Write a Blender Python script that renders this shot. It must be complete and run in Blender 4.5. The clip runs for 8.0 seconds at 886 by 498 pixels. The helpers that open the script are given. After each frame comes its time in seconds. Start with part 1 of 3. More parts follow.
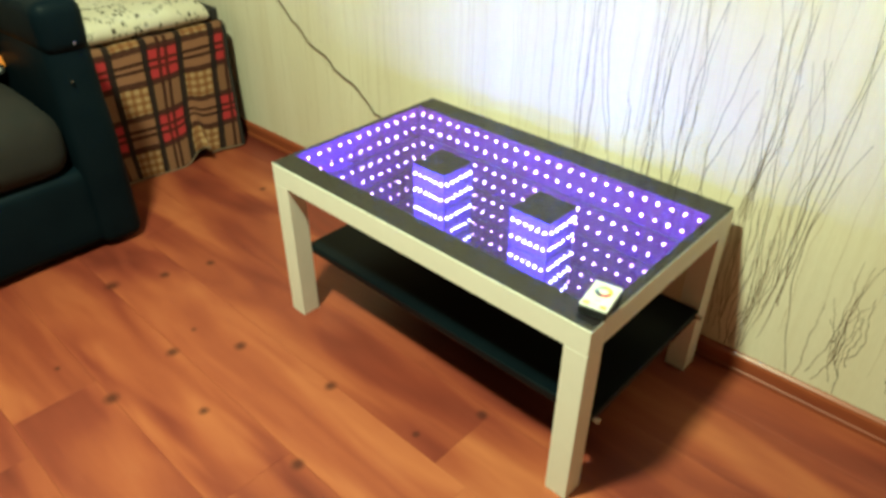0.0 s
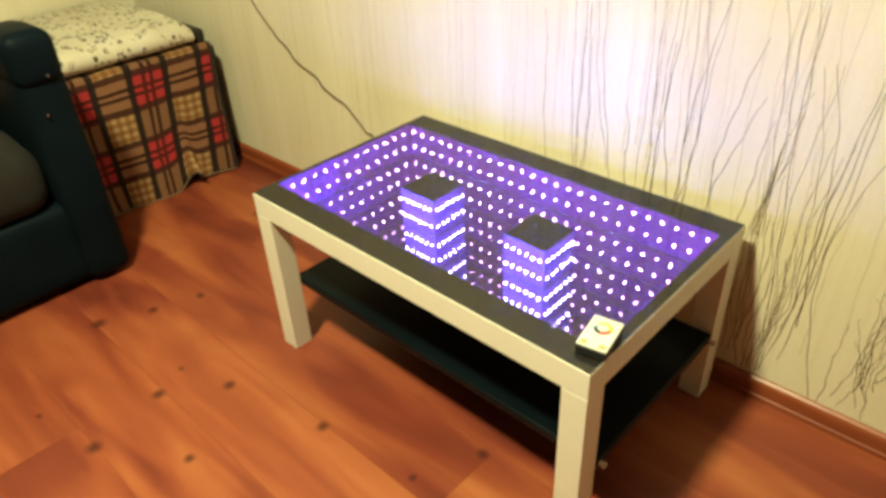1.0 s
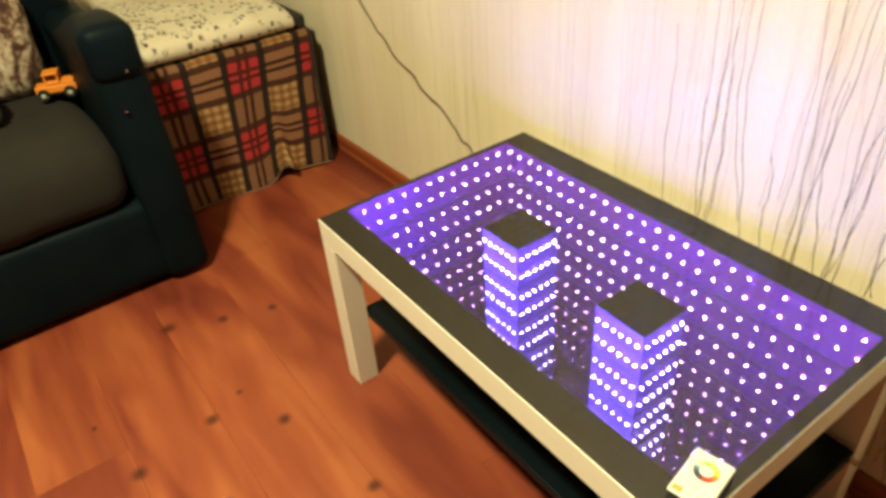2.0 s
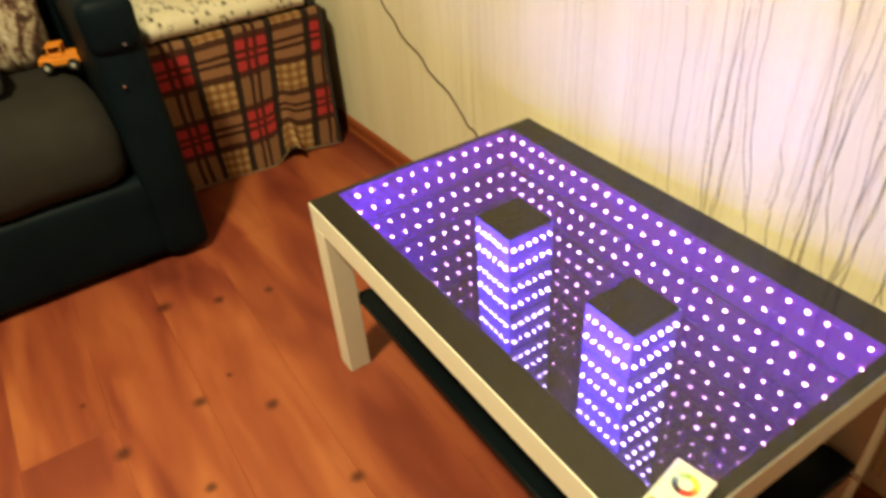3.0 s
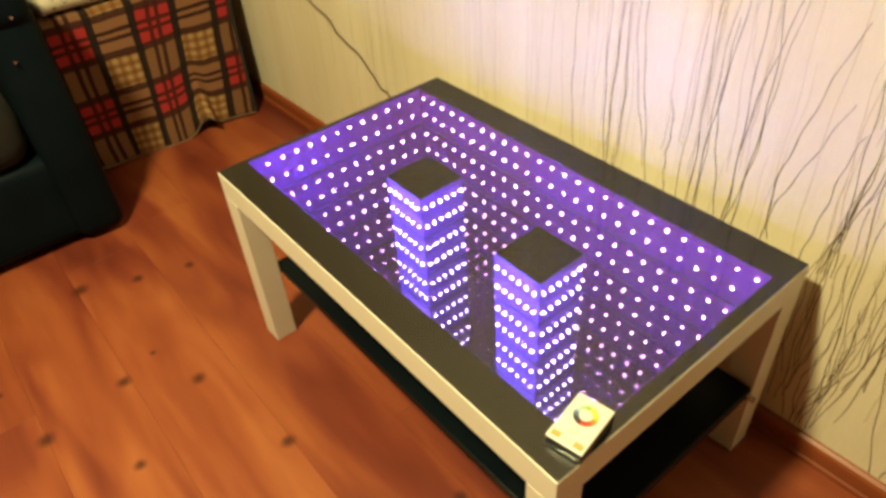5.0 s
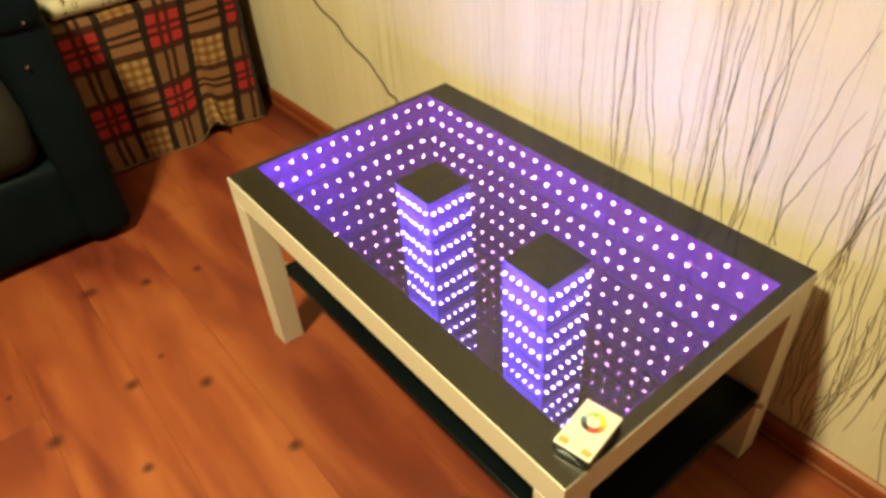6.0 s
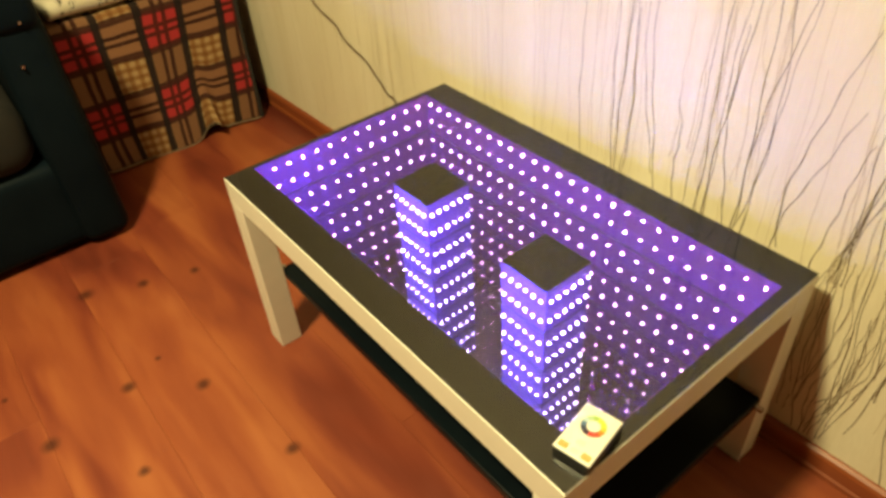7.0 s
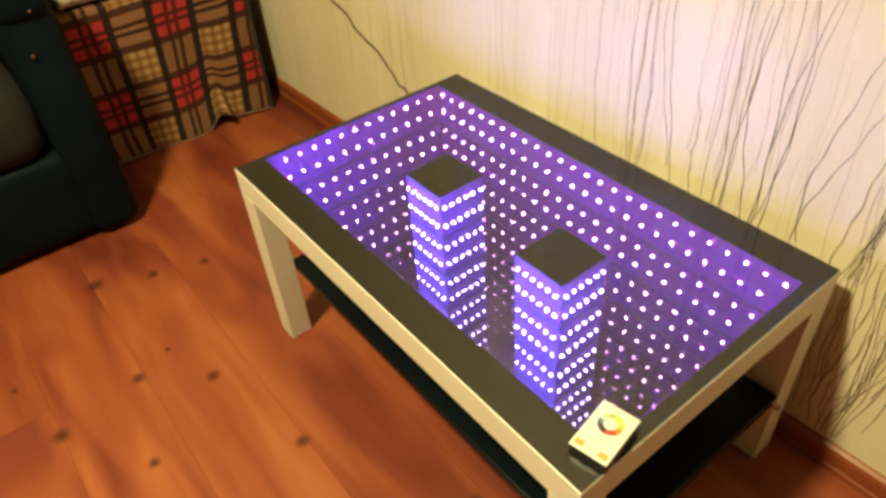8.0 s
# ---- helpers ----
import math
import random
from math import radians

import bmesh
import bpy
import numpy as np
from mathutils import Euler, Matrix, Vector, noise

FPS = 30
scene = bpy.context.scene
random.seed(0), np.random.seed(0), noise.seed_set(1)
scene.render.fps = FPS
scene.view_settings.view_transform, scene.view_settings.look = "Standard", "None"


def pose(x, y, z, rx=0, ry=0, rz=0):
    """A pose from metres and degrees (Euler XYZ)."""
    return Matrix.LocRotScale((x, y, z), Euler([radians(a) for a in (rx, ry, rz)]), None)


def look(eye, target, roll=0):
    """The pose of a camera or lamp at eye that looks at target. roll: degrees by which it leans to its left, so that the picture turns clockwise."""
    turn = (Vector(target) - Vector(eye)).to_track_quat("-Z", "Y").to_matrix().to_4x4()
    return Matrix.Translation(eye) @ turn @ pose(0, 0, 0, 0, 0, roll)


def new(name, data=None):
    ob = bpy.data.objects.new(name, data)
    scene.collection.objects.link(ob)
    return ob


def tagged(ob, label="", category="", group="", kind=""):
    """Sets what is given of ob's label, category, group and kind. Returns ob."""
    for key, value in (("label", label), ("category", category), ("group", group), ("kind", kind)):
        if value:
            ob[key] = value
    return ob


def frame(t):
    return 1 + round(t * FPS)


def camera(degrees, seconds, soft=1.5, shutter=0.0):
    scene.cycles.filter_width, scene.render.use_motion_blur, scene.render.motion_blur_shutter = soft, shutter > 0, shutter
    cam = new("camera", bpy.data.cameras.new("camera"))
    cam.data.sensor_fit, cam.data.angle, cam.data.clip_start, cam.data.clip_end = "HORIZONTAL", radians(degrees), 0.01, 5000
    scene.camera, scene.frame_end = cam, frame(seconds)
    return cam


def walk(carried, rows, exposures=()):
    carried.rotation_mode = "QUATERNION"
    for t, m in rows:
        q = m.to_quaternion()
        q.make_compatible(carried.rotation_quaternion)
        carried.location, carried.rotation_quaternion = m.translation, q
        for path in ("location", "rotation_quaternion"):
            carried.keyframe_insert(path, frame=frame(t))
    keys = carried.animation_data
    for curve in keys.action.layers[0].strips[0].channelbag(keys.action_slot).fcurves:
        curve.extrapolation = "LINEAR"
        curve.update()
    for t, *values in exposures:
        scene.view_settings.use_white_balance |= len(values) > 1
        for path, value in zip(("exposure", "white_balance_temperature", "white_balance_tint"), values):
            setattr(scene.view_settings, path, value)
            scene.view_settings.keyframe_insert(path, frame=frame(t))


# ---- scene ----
cam = camera(65.1, 8.0, soft=3.3, shutter=0.4)
PATH = [
    (0, (1.316, -0.81, 1.208), (0.188, 0.401, 0.084), 0.2),
    (0.5, (1.341, -0.761, 1.209), (0.163, 0.425, 0.111), -4.0),
    (1, (1.283, -0.691, 1.201), (0.115, 0.49, 0.086), -2.9),
    (1.5, (1.183, -0.57, 1.21), (0.077, 0.634, 0.057), -1.7),
    (1.7, (1.145, -0.513, 1.21), (-0.117, 0.526, 0.058), -3.4),
    (2.8, (1.123, -0.376, 1.188), (-0.279, 0.414, 0.0), -5.9),
    (3, (1.133, -0.372, 1.18), (-0.24, 0.443, -0.024), -4.6),
    (3.5, (1.171, -0.342, 1.164), (-0.013, 0.536, -0.187), -4.2),
    (4, (1.178, -0.335, 1.168), (-0.005, 0.573, -0.165), -4.1),
    (4.5, (1.18, -0.342, 1.175), (-0.024, 0.575, -0.133), -4.2),
    (6, (1.178, -0.351, 1.184), (-0.061, 0.556, -0.097), -4.5),
    (6.5, (1.179, -0.349, 1.184), (-0.059, 0.563, -0.095), -5.0),
    (7, (1.172, -0.346, 1.18), (-0.066, 0.565, -0.1), -4.4),
    (7.5, (1.162, -0.347, 1.174), (-0.089, 0.533, -0.115), -4.7),
    (8, (1.155, -0.345, 1.173), (-0.084, 0.538, -0.125), -4.6),
]
walk(cam, [(t, look(eye, target, roll)) for t, eye, target, roll in PATH],
     exposures=((0.0, 0.30, 4650, -7), (0.6, 0.28, 4750, -5), (1.0, 0.24, 5600, 3), (1.5, 0.20, 5800, 11), (3.0, 0.05, 6100, 14), (3.5, 0.0, 6500, 10), (8.0, 0.0, 6500, 10)))

# ---- world, lamp, exposure ----
world = bpy.data.worlds.new("world")
scene.world = world
world.use_nodes = True
world.node_tree.nodes["Background"].inputs["Color"].default_value = (0.9, 0.75, 0.55, 1)
world.node_tree.nodes["Background"].inputs["Strength"].default_value = 0.02

bulb = new("ceiling_lamp", bpy.data.lights.new("ceiling_lamp", "AREA"))
bulb.data.shape, bulb.data.size = "DISK", 0.22
bulb.data.energy, bulb.data.color = 99.0, (1.0, 0.865, 0.40)
bulb.matrix_world = pose(0.44, -0.86, 2.42)
# the light goes to and fro many times between the two mirrors of the table
scene.cycles.max_bounces, scene.cycles.glossy_bounces, scene.cycles.transparent_max_bounces = 44, 42, 64
scene.cycles.min_light_bounces, scene.cycles.min_transparent_bounces, scene.cycles.diffuse_bounces = 40, 8, 4
scene.cycles.sample_clamp_indirect = 60.0


# ---- node helpers ----
def material(name):
    m = bpy.data.materials.new(name)
    m.use_nodes = True
    return m, m.node_tree.nodes, m.node_tree.links, m.node_tree.nodes["Principled BSDF"]


def calc(m, op, a, b=0.0, c=0.0):
    n = m.node_tree.nodes.new("ShaderNodeMath")
    n.operation = op
    for i, v in enumerate((a, b, c)):
        if isinstance(v, (int, float)):
            n.inputs[i].default_value = v
        else:
            m.node_tree.links.new(v, n.inputs[i])
    return n.outputs[0]


def blend(m, fac, a, b, mode="MIX"):
    n = m.node_tree.nodes.new("ShaderNodeMix")
    n.data_type, n.blend_type = "RGBA", mode
    for key, v in (("Factor", fac), ("A", a), ("B", b)):
        socket = [s for s in n.inputs if s.name == key and s.type == ("VALUE" if key == "Factor" else "RGBA")][0]
        if isinstance(v, (int, float)):
            socket.default_value = v
        elif isinstance(v, tuple):
            socket.default_value = (*v, 1)
        else:
            m.node_tree.links.new(v, socket)
    return [s for s in n.outputs if s.type == "RGBA"][0]


def coords(m, kind="Object", scale=(1, 1, 1), turn=(0, 0, 0)):
    n, l = m.node_tree.nodes, m.node_tree.links
    if kind == "World":
        src = n.new("ShaderNodeNewGeometry").outputs["Position"]
    else:
        src = n.new("ShaderNodeTexCoord").outputs[kind]
    p = n.new("ShaderNodeMapping")
    p.inputs["Scale"].default_value, p.inputs["Rotation"].default_value = scale, turn
    l.new(src, p.inputs["Vector"])
    return p.outputs[0]


def grain(m, vec, scale, detail=4.0, rough=0.55, distort=0.0):
    n = m.node_tree.nodes.new("ShaderNodeTexNoise")
    n.inputs["Scale"].default_value, n.inputs["Detail"].default_value = scale, detail
    n.inputs["Roughness"].default_value, n.inputs["Distortion"].default_value = rough, distort
    m.node_tree.links.new(vec, n.inputs["Vector"])
    return n.outputs["Fac"]


def ramp(m, fac, *stops):
    n = m.node_tree.nodes.new("ShaderNodeValToRGB")
    e = n.color_ramp.elements
    while len(e) < len(stops):
        e.new(0.5)
    for s, (at, col) in zip(e, stops):
        s.position = at
        s.color = (*col, 1) if isinstance(col, tuple) else (col, col, col, 1)
    m.node_tree.links.new(fac, n.inputs[0])
    return n.outputs[0]


def relief(m, height, strength, distance=0.002):
    n = m.node_tree.nodes.new("ShaderNodeBump")
    n.inputs["Strength"].default_value, n.inputs["Distance"].default_value = strength, distance
    m.node_tree.links.new(height, n.inputs["Height"])
    m.node_tree.links.new(n.outputs[0], m.node_tree.nodes["Principled BSDF"].inputs["Normal"])


def surface(name, a, b, scale=20.0, rough=0.5, rough_span=0.15, bump=0.1, stretch=(1, 1, 1), metal=0.0, kind="Object"):
    """A plain paint, plastic, cloth or metal with two scales of variation between the colours a and b."""
    m, n, l, p = material(name)
    v = coords(m, kind, stretch)
    broad, fine = grain(m, v, scale * 0.15, 3), grain(m, v, scale, 5)
    both = calc(m, "ADD", calc(m, "MULTIPLY", broad, 0.6), calc(m, "MULTIPLY", fine, 0.4))
    l.new(ramp(m, both, (0.32, a), (0.68, b)), p.inputs["Base Color"])
    l.new(calc(m, "MULTIPLY_ADD", fine, rough_span * 2, rough - rough_span), p.inputs["Roughness"])
    p.inputs["Metallic"].default_value = metal
    relief(m, fine, bump)
    return m


def glow(name, colour, strength, base=(0.8, 0.8, 0.8)):
    m, n, l, p = material(name)
    p.inputs["Base Color"].default_value = (*base, 1)
    p.inputs["Emission Color"].default_value = (*colour, 1)
    p.inputs["Emission Strength"].default_value = strength
    return m


# ---- materials ----
def wood_floor():
    m, n, l, p = material("laminate_wood")
    tone = n.new("ShaderNodeObjectInfo").outputs["Random"]
    pos = n.new("ShaderNodeNewGeometry").outputs["Position"]
    shift = n.new("ShaderNodeCombineXYZ")
    l.new(calc(m, "MULTIPLY", tone, 0.35), shift.inputs[0])
    l.new(calc(m, "MULTIPLY", tone, 0.30), shift.inputs[2])
    add = n.new("ShaderNodeVectorMath")
    l.new(pos, add.inputs[0])
    l.new(shift.outputs[0], add.inputs[1])
    mp = n.new("ShaderNodeMapping")
    mp.inputs["Scale"].default_value = (1.0, 5.5, 1.0)
    l.new(add.outputs[0], mp.inputs["Vector"])
    v = mp.outputs[0]
    broad = grain(m, v, 1.5, 2, 0.4, 0.7)
    fine = grain(m, v, 9.0, 6, 0.6, 0.4)
    both = calc(m, "ADD", calc(m, "MULTIPLY", broad, 0.88), calc(m, "MULTIPLY", fine, 0.12))
    wood = ramp(m, both, (0.28, (0.110, 0.020, 0.012)), (0.44, (0.200, 0.040, 0.020)), (0.57, (0.290, 0.072, 0.028)), (0.75, (0.420, 0.135, 0.048)))
    hue = ramp(m, tone, (0.0, (0.93, 0.90, 0.89)), (1.0, (1.0, 1.0, 1.0)))
    wood = blend(m, 1.0, wood, hue, "MULTIPLY")
    # knots of the printed boards
    warp = grain(m, coords(m, "World", (30, 30, 1)), 1.0, 2)
    dark = None
    for kx, ky, r in ((0.028, -0.189, 0.017), (0.307, -0.12, 0.017), (-0.078, -0.319, 0.018), (-0.117, -0.237, 0.008), (-0.458, -0.298, 0.022),
                      (-0.354, -0.042, 0.014), (-0.398, -0.166, 0.016), (0.156, -0.371, 0.014), (0.561, -0.085, 0.010), (-0.036, -0.498, 0.020),
                      (0.436, -0.316, 0.017), (-0.229, -0.544, 0.008), (0.632, 0.059, 0.015), (-0.62, 0.33, 0.013)):
        d = n.new("ShaderNodeVectorMath")
        d.operation = "DISTANCE"
        d.inputs[1].default_value = (kx, ky * 1.0, 0.0)
        l.new(pos, d.inputs[0])
        near_to = calc(m, "ADD", d.outputs["Value"], calc(m, "MULTIPLY", calc(m, "SUBTRACT", warp, 0.5), 0.008))
        near = n.new("ShaderNodeMapRange")
        near.inputs["From Min"].default_value, near.inputs["From Max"].default_value = r * 0.35, r * 1.2
        near.inputs["To Min"].default_value, near.inputs["To Max"].default_value = 1.0, 0.0
        l.new(near_to, near.inputs["Value"])
        dark = near.outputs[0] if dark is None else calc(m, "MAXIMUM", dark, near.outputs[0])
    wood = blend(m, calc(m, "MULTIPLY", dark, 0.8), wood, (0.045, 0.011, 0.007))
    l.new(wood, p.inputs["Base Color"])
    l.new(calc(m, "MULTIPLY_ADD", fine, 0.25, 0.30), p.inputs["Roughness"])
    p.inputs["Specular IOR Level"].default_value = 0.35
    relief(m, fine, 0.05, 0.001)
    return m


def wallpaper():
    m, n, l, p = material("wallpaper_cream")
    streak = grain(m, coords(m, "World", (55, 55, 0.9)), 1.0, 5, 0.6, 0.3)
    wide = grain(m, coords(m, "World", (9, 9, 0.5)), 1.0, 3, 0.5)
    fibre = grain(m, coords(m, "World", (260, 260, 40)), 1.0, 3)
    base = ramp(m, wide, (0.3, (0.735, 0.660, 0.505)), (0.7, (0.80, 0.735, 0.595)))
    base = blend(m, ramp(m, streak, (0.50, 0.0), (0.78, 0.24)), base, (0.56, 0.46, 0.29))
    base = blend(m, ramp(m, fibre, (0.42, 0.10), (0.62, 0.0)), base, (0.55, 0.47, 0.34))
    l.new(base, p.inputs["Base Color"])
    p.inputs["Roughness"].default_value = 0.62
    p.inputs["Specular IOR Level"].default_value = 0.3
    relief(m, calc(m, "ADD", streak, fibre), 0.25, 0.0012)
    return m


def plaid():
    """Squares of 12 cm: red, horizontal stripes, vertical stripes and checks, with dark bars between."""
    m, n, l, p = material("plaid_fleece")
    uv = n.new("ShaderNodeTexCoord").outputs["UV"]
    wob = n.new("ShaderNodeVectorMath")
    wob.operation = "MULTIPLY_ADD"
    nz = n.new("ShaderNodeTexNoise")
    nz.inputs["Scale"].default_value = 1.1
    l.new(uv, nz.inputs["Vector"])
    l.new(nz.outputs["Color"], wob.inputs[0])
    wob.inputs[1].default_value = (0.09, 0.09, 0)
    l.new(uv, wob.inputs[2])
    sep = n.new("ShaderNodeSeparateXYZ")
    l.new(wob.outputs[0], sep.inputs[0])
    cell = 1.0
    us, vs = calc(m, "DIVIDE", sep.outputs[0], cell), calc(m, "DIVIDE", sep.outputs[1], cell)
    fu, fv = calc(m, "FRACT", us), calc(m, "FRACT", vs)
    odd_u = calc(m, "GREATER_THAN", calc(m, "FRACT", calc(m, "MULTIPLY", us, 0.5)), 0.5)
    odd_v = calc(m, "GREATER_THAN", calc(m, "FRACT", calc(m, "MULTIPLY", vs, 0.5)), 0.5)

    def wave(x, k, edge):
        return calc(m, "GREATER_THAN", calc(m, "SINE", calc(m, "MULTIPLY", x, k * 6.2832)), edge)

    def bands(x):
        """Two broad light bands with a thin one between them."""
        away = calc(m, "ABSOLUTE", calc(m, "SUBTRACT", x, 0.5))
        return calc(m, "MAXIMUM", calc(m, "GREATER_THAN", away, 0.155), calc(m, "LESS_THAN", away, 0.05))

    tan, brown = (0.27, 0.128, 0.068), (0.040, 0.012, 0.009)
    rows3, cols3 = bands(fv), bands(fu)
    stripes_h = blend(m, rows3, brown, tan)
    stripes_v = blend(m, cols3, brown, (0.22, 0.108, 0.056))
    checks = blend(m, wave(fu, 4.0, 0.1), blend(m, wave(fv, 4.0, 0.1), (0.42, 0.27, 0.13), (0.27, 0.135, 0.052)), blend(m, wave(fv, 4.0, 0.1), (0.28, 0.14, 0.055), (0.20, 0.085, 0.030)))
    red = blend(m, calc(m, "MULTIPLY", rows3, cols3), (0.085, 0.010, 0.010), (0.42, 0.030, 0.036))
    even_row = blend(m, odd_u, red, stripes_h)
    odd_row = blend(m, odd_u, stripes_v, checks)
    body = blend(m, odd_v, even_row, odd_row)
    bar_u = calc(m, "GREATER_THAN", calc(m, "ABSOLUTE", calc(m, "SUBTRACT", fu, 0.5)), 0.405)
    bar_v = calc(m, "GREATER_THAN", calc(m, "ABSOLUTE", calc(m, "SUBTRACT", fv, 0.5)), 0.405)
    body = blend(m, calc(m, "MULTIPLY", bar_v, 0.92), body, (0.040, 0.011, 0.010))
    body = blend(m, calc(m, "MULTIPLY", bar_u, 0.97), body, (0.009, 0.007, 0.009))
    fuzz = grain(m, uv, 45.0, 3)
    body = blend(m, ramp(m, fuzz, (0.3, 0.35), (0.7, 0.0)), body, (0.05, 0.03, 0.02))
    l.new(body, p.inputs["Base Color"])
    p.inputs["Roughness"].default_value = 0.95
    p.inputs["Sheen Weight"].default_value = 0.04
    p.inputs["Specular IOR Level"].default_value = 0.1
    relief(m, fuzz, 0.5, 0.002)
    return m


def script_cloth():
    """Cream quilt cotton with rows of small dark handwriting-like marks."""
    m, n, l, p = material("printed_cotton")
    v = coords(m, "UV", (1, 1, 1))
    cells = n.new("ShaderNodeTexVoronoi")
    cells.inputs["Scale"].default_value = 40.0
    mp = n.new("ShaderNodeMapping")
    mp.inputs["Scale"].default_value = (1.25, 0.8, 1.0)
    l.new(v, mp.inputs["Vector"])
    l.new(mp.outputs[0], cells.inputs["Vector"])
    cells.inputs["Randomness"].default_value = 0.75
    inside = ramp(m, cells.outputs["Distance"], (0.36, 1.0), (0.46, 0.0))
    pen = grain(m, coords(m, "UV", (150, 60, 1), (0, 0, 0.5)), 1.0, 2, 0.5, 0.6)
    strokes = ramp(m, pen, (0.46, 0.0), (0.51, 1.0))
    some = calc(m, "GREATER_THAN", n.new("ShaderNodeSeparateColor").outputs[0], 0.5)
    sep = [x for x in n if x.type == "SEPARATE_COLOR"][0]
    l.new(cells.outputs["Color"], sep.inputs[0])
    some.node.inputs[1].default_value = 0.12
    ink = calc(m, "MULTIPLY", calc(m, "MULTIPLY", inside, strokes), some)
    tone = grain(m, v, 6.0, 4)
    cloth = ramp(m, tone, (0.3, (0.52, 0.46, 0.36)), (0.7, (0.64, 0.59, 0.49)))
    l.new(blend(m, ink, cloth, (0.045, 0.032, 0.022)), p.inputs["Base Color"])
    p.inputs["Roughness"].default_value = 0.9
    relief(m, grain(m, v, 300.0, 3), 0.3, 0.001)
    return m


def leather():
    m, n, l, p = material("black_leather")
    cells = n.new("ShaderNodeTexVoronoi")
    cells.inputs["Scale"].default_value = 240.0
    l.new(coords(m), cells.inputs["Vector"])
    wear = grain(m, coords(m), 7.0, 5)
    l.new(ramp(m, wear, (0.35, (0.0028, 0.0062, 0.0105)), (0.72, (0.0046, 0.0090, 0.0140))), p.inputs["Base Color"])
    l.new(calc(m, "MULTIPLY_ADD", wear, 0.3, 0.34), p.inputs["Roughness"])
    p.inputs["Specular IOR Level"].default_value = 0.05
    relief(m, calc(m, "ADD", cells.outputs["Distance"], wear), 0.25, 0.001)
    return m


def splotched_cloth():
    m, n, l, p = material("brown_and_cream_print")
    v = coords(m)
    a, b = grain(m, v, 9.0, 5, 0.6, 0.8), grain(m, v, 60.0, 4)
    both = calc(m, "ADD", calc(m, "MULTIPLY", a, 0.8), calc(m, "MULTIPLY", b, 0.2))
    l.new(ramp(m, both, (0.40, (0.022, 0.012, 0.012)), (0.47, (0.10, 0.045, 0.032)), (0.53, (0.42, 0.33, 0.25)), (0.62, (0.66, 0.60, 0.52))), p.inputs["Base Color"])
    p.inputs["Roughness"].default_value = 0.95
    relief(m, b, 0.5)
    return m


def tinted_glass(tint, glossy):
    m, n, l, p = material("smoked_glass" if glossy else "smoked_glass_inner")
    n.remove(p)
    clear = n.new("ShaderNodeBsdfTransparent")
    clear.inputs["Color"].default_value = (tint, tint, tint, 1)
    out = clear.outputs[0]
    if glossy:
        shiny, mix, fres = n.new("ShaderNodeBsdfGlossy"), n.new("ShaderNodeMixShader"), n.new("ShaderNodeFresnel")
        shiny.inputs["Roughness"].default_value = 0.0
        fres.inputs["IOR"].default_value = 1.75
        l.new(fres.outputs[0], mix.inputs[0])
        l.new(out, mix.inputs[1])
        l.new(shiny.outputs[0], mix.inputs[2])
        out = mix.outputs[0]
    l.new(out, n["Material Output"].inputs["Surface"])
    return m


def mirror_glass(name, tone):
    m, n, l, p = material(name)
    p.inputs["Base Color"].default_value = (tone, tone, tone, 1)
    p.inputs["Metallic"].default_value, p.inputs["Roughness"].default_value = 1.0, 0.0
    return m


FLOOR, WALLPAPER, PLAID, SCRIPT, LEATHER = wood_floor(), wallpaper(), plaid(), script_cloth(), leather()
WHITE = surface("white_foil", (0.78, 0.75, 0.68), (0.84, 0.81, 0.74), 35, 0.42, 0.06, 0.02)
WHITE_END = surface("white_edge_band", (0.76, 0.73, 0.66), (0.82, 0.79, 0.72), 50, 0.45, 0.06, 0.03)
MASK = surface("black_paint", (0.015, 0.0095, 0.0105), (0.023, 0.015, 0.016), 30, 0.5, 0.08, 0.02)
SHELF = surface("black_glass_shelf", (0.0018, 0.0040, 0.0062), (0.0032, 0.0065, 0.0092), 25, 0.30, 0.06, 0.02)
SHELF.node_tree.nodes["Principled BSDF"].inputs["Specular IOR Level"].default_value = 0.09
CHROME = surface("brushed_steel", (0.55, 0.55, 0.56), (0.65, 0.65, 0.66), 60, 0.25, 0.06, 0.05, metal=1.0)
# violet glow of the lamps put into the colour of lining and tower boards
WELL = surface("glow_tinted_lining", (0.165, 0.015, 0.27), (0.205, 0.021, 0.33), 30, 0.6, 0.1, 0.05)
TOWER_SIDE = surface("glow_tinted_tower_board", (0.105, 0.012, 0.27), (0.14, 0.018, 0.34), 30, 0.6, 0.1, 0.05)
MIRROR, HALF_MIRROR = mirror_glass("mirror", 0.95), mirror_glass("mirror_film", 0.92)
GLASS_TOP, GLASS_IN = tinted_glass(0.60, True), tinted_glass(0.965, False)
LED_RING = glow("led_pink_violet", (1.0, 0.52, 0.88), 108.0)
# added emitter: blue-glowing tape face that throws the wash on the wall
WASH_TAPE = glow("tape_wall_wash", (0.16, 0.27, 1.0), 270.0)
LED_TOWER = glow("led_violet", (0.66, 0.50, 1.0), 128.0)
# tape coloured with the same violet lamp glow as the lining
TAPE = surface("glow_tinted_tape", (0.165, 0.016, 0.27), (0.205, 0.022, 0.33), 80, 0.5, 0.1, 0.1)
TWIG = surface("printed_twig_ink", (0.060, 0.038, 0.024), (0.27, 0.19, 0.115), 14, 0.8, 0.1, 0.0, kind="World")
TWIG_PALE = surface("printed_pale_ink", (0.46, 0.37, 0.24), (0.60, 0.51, 0.37), 14, 0.8, 0.1, 0.0, kind="World")
SKIRT = surface("baseboard_wood", (0.20, 0.042, 0.016), (0.32, 0.085, 0.026), 10, 0.4, 0.1, 0.04, (1, 12, 12))
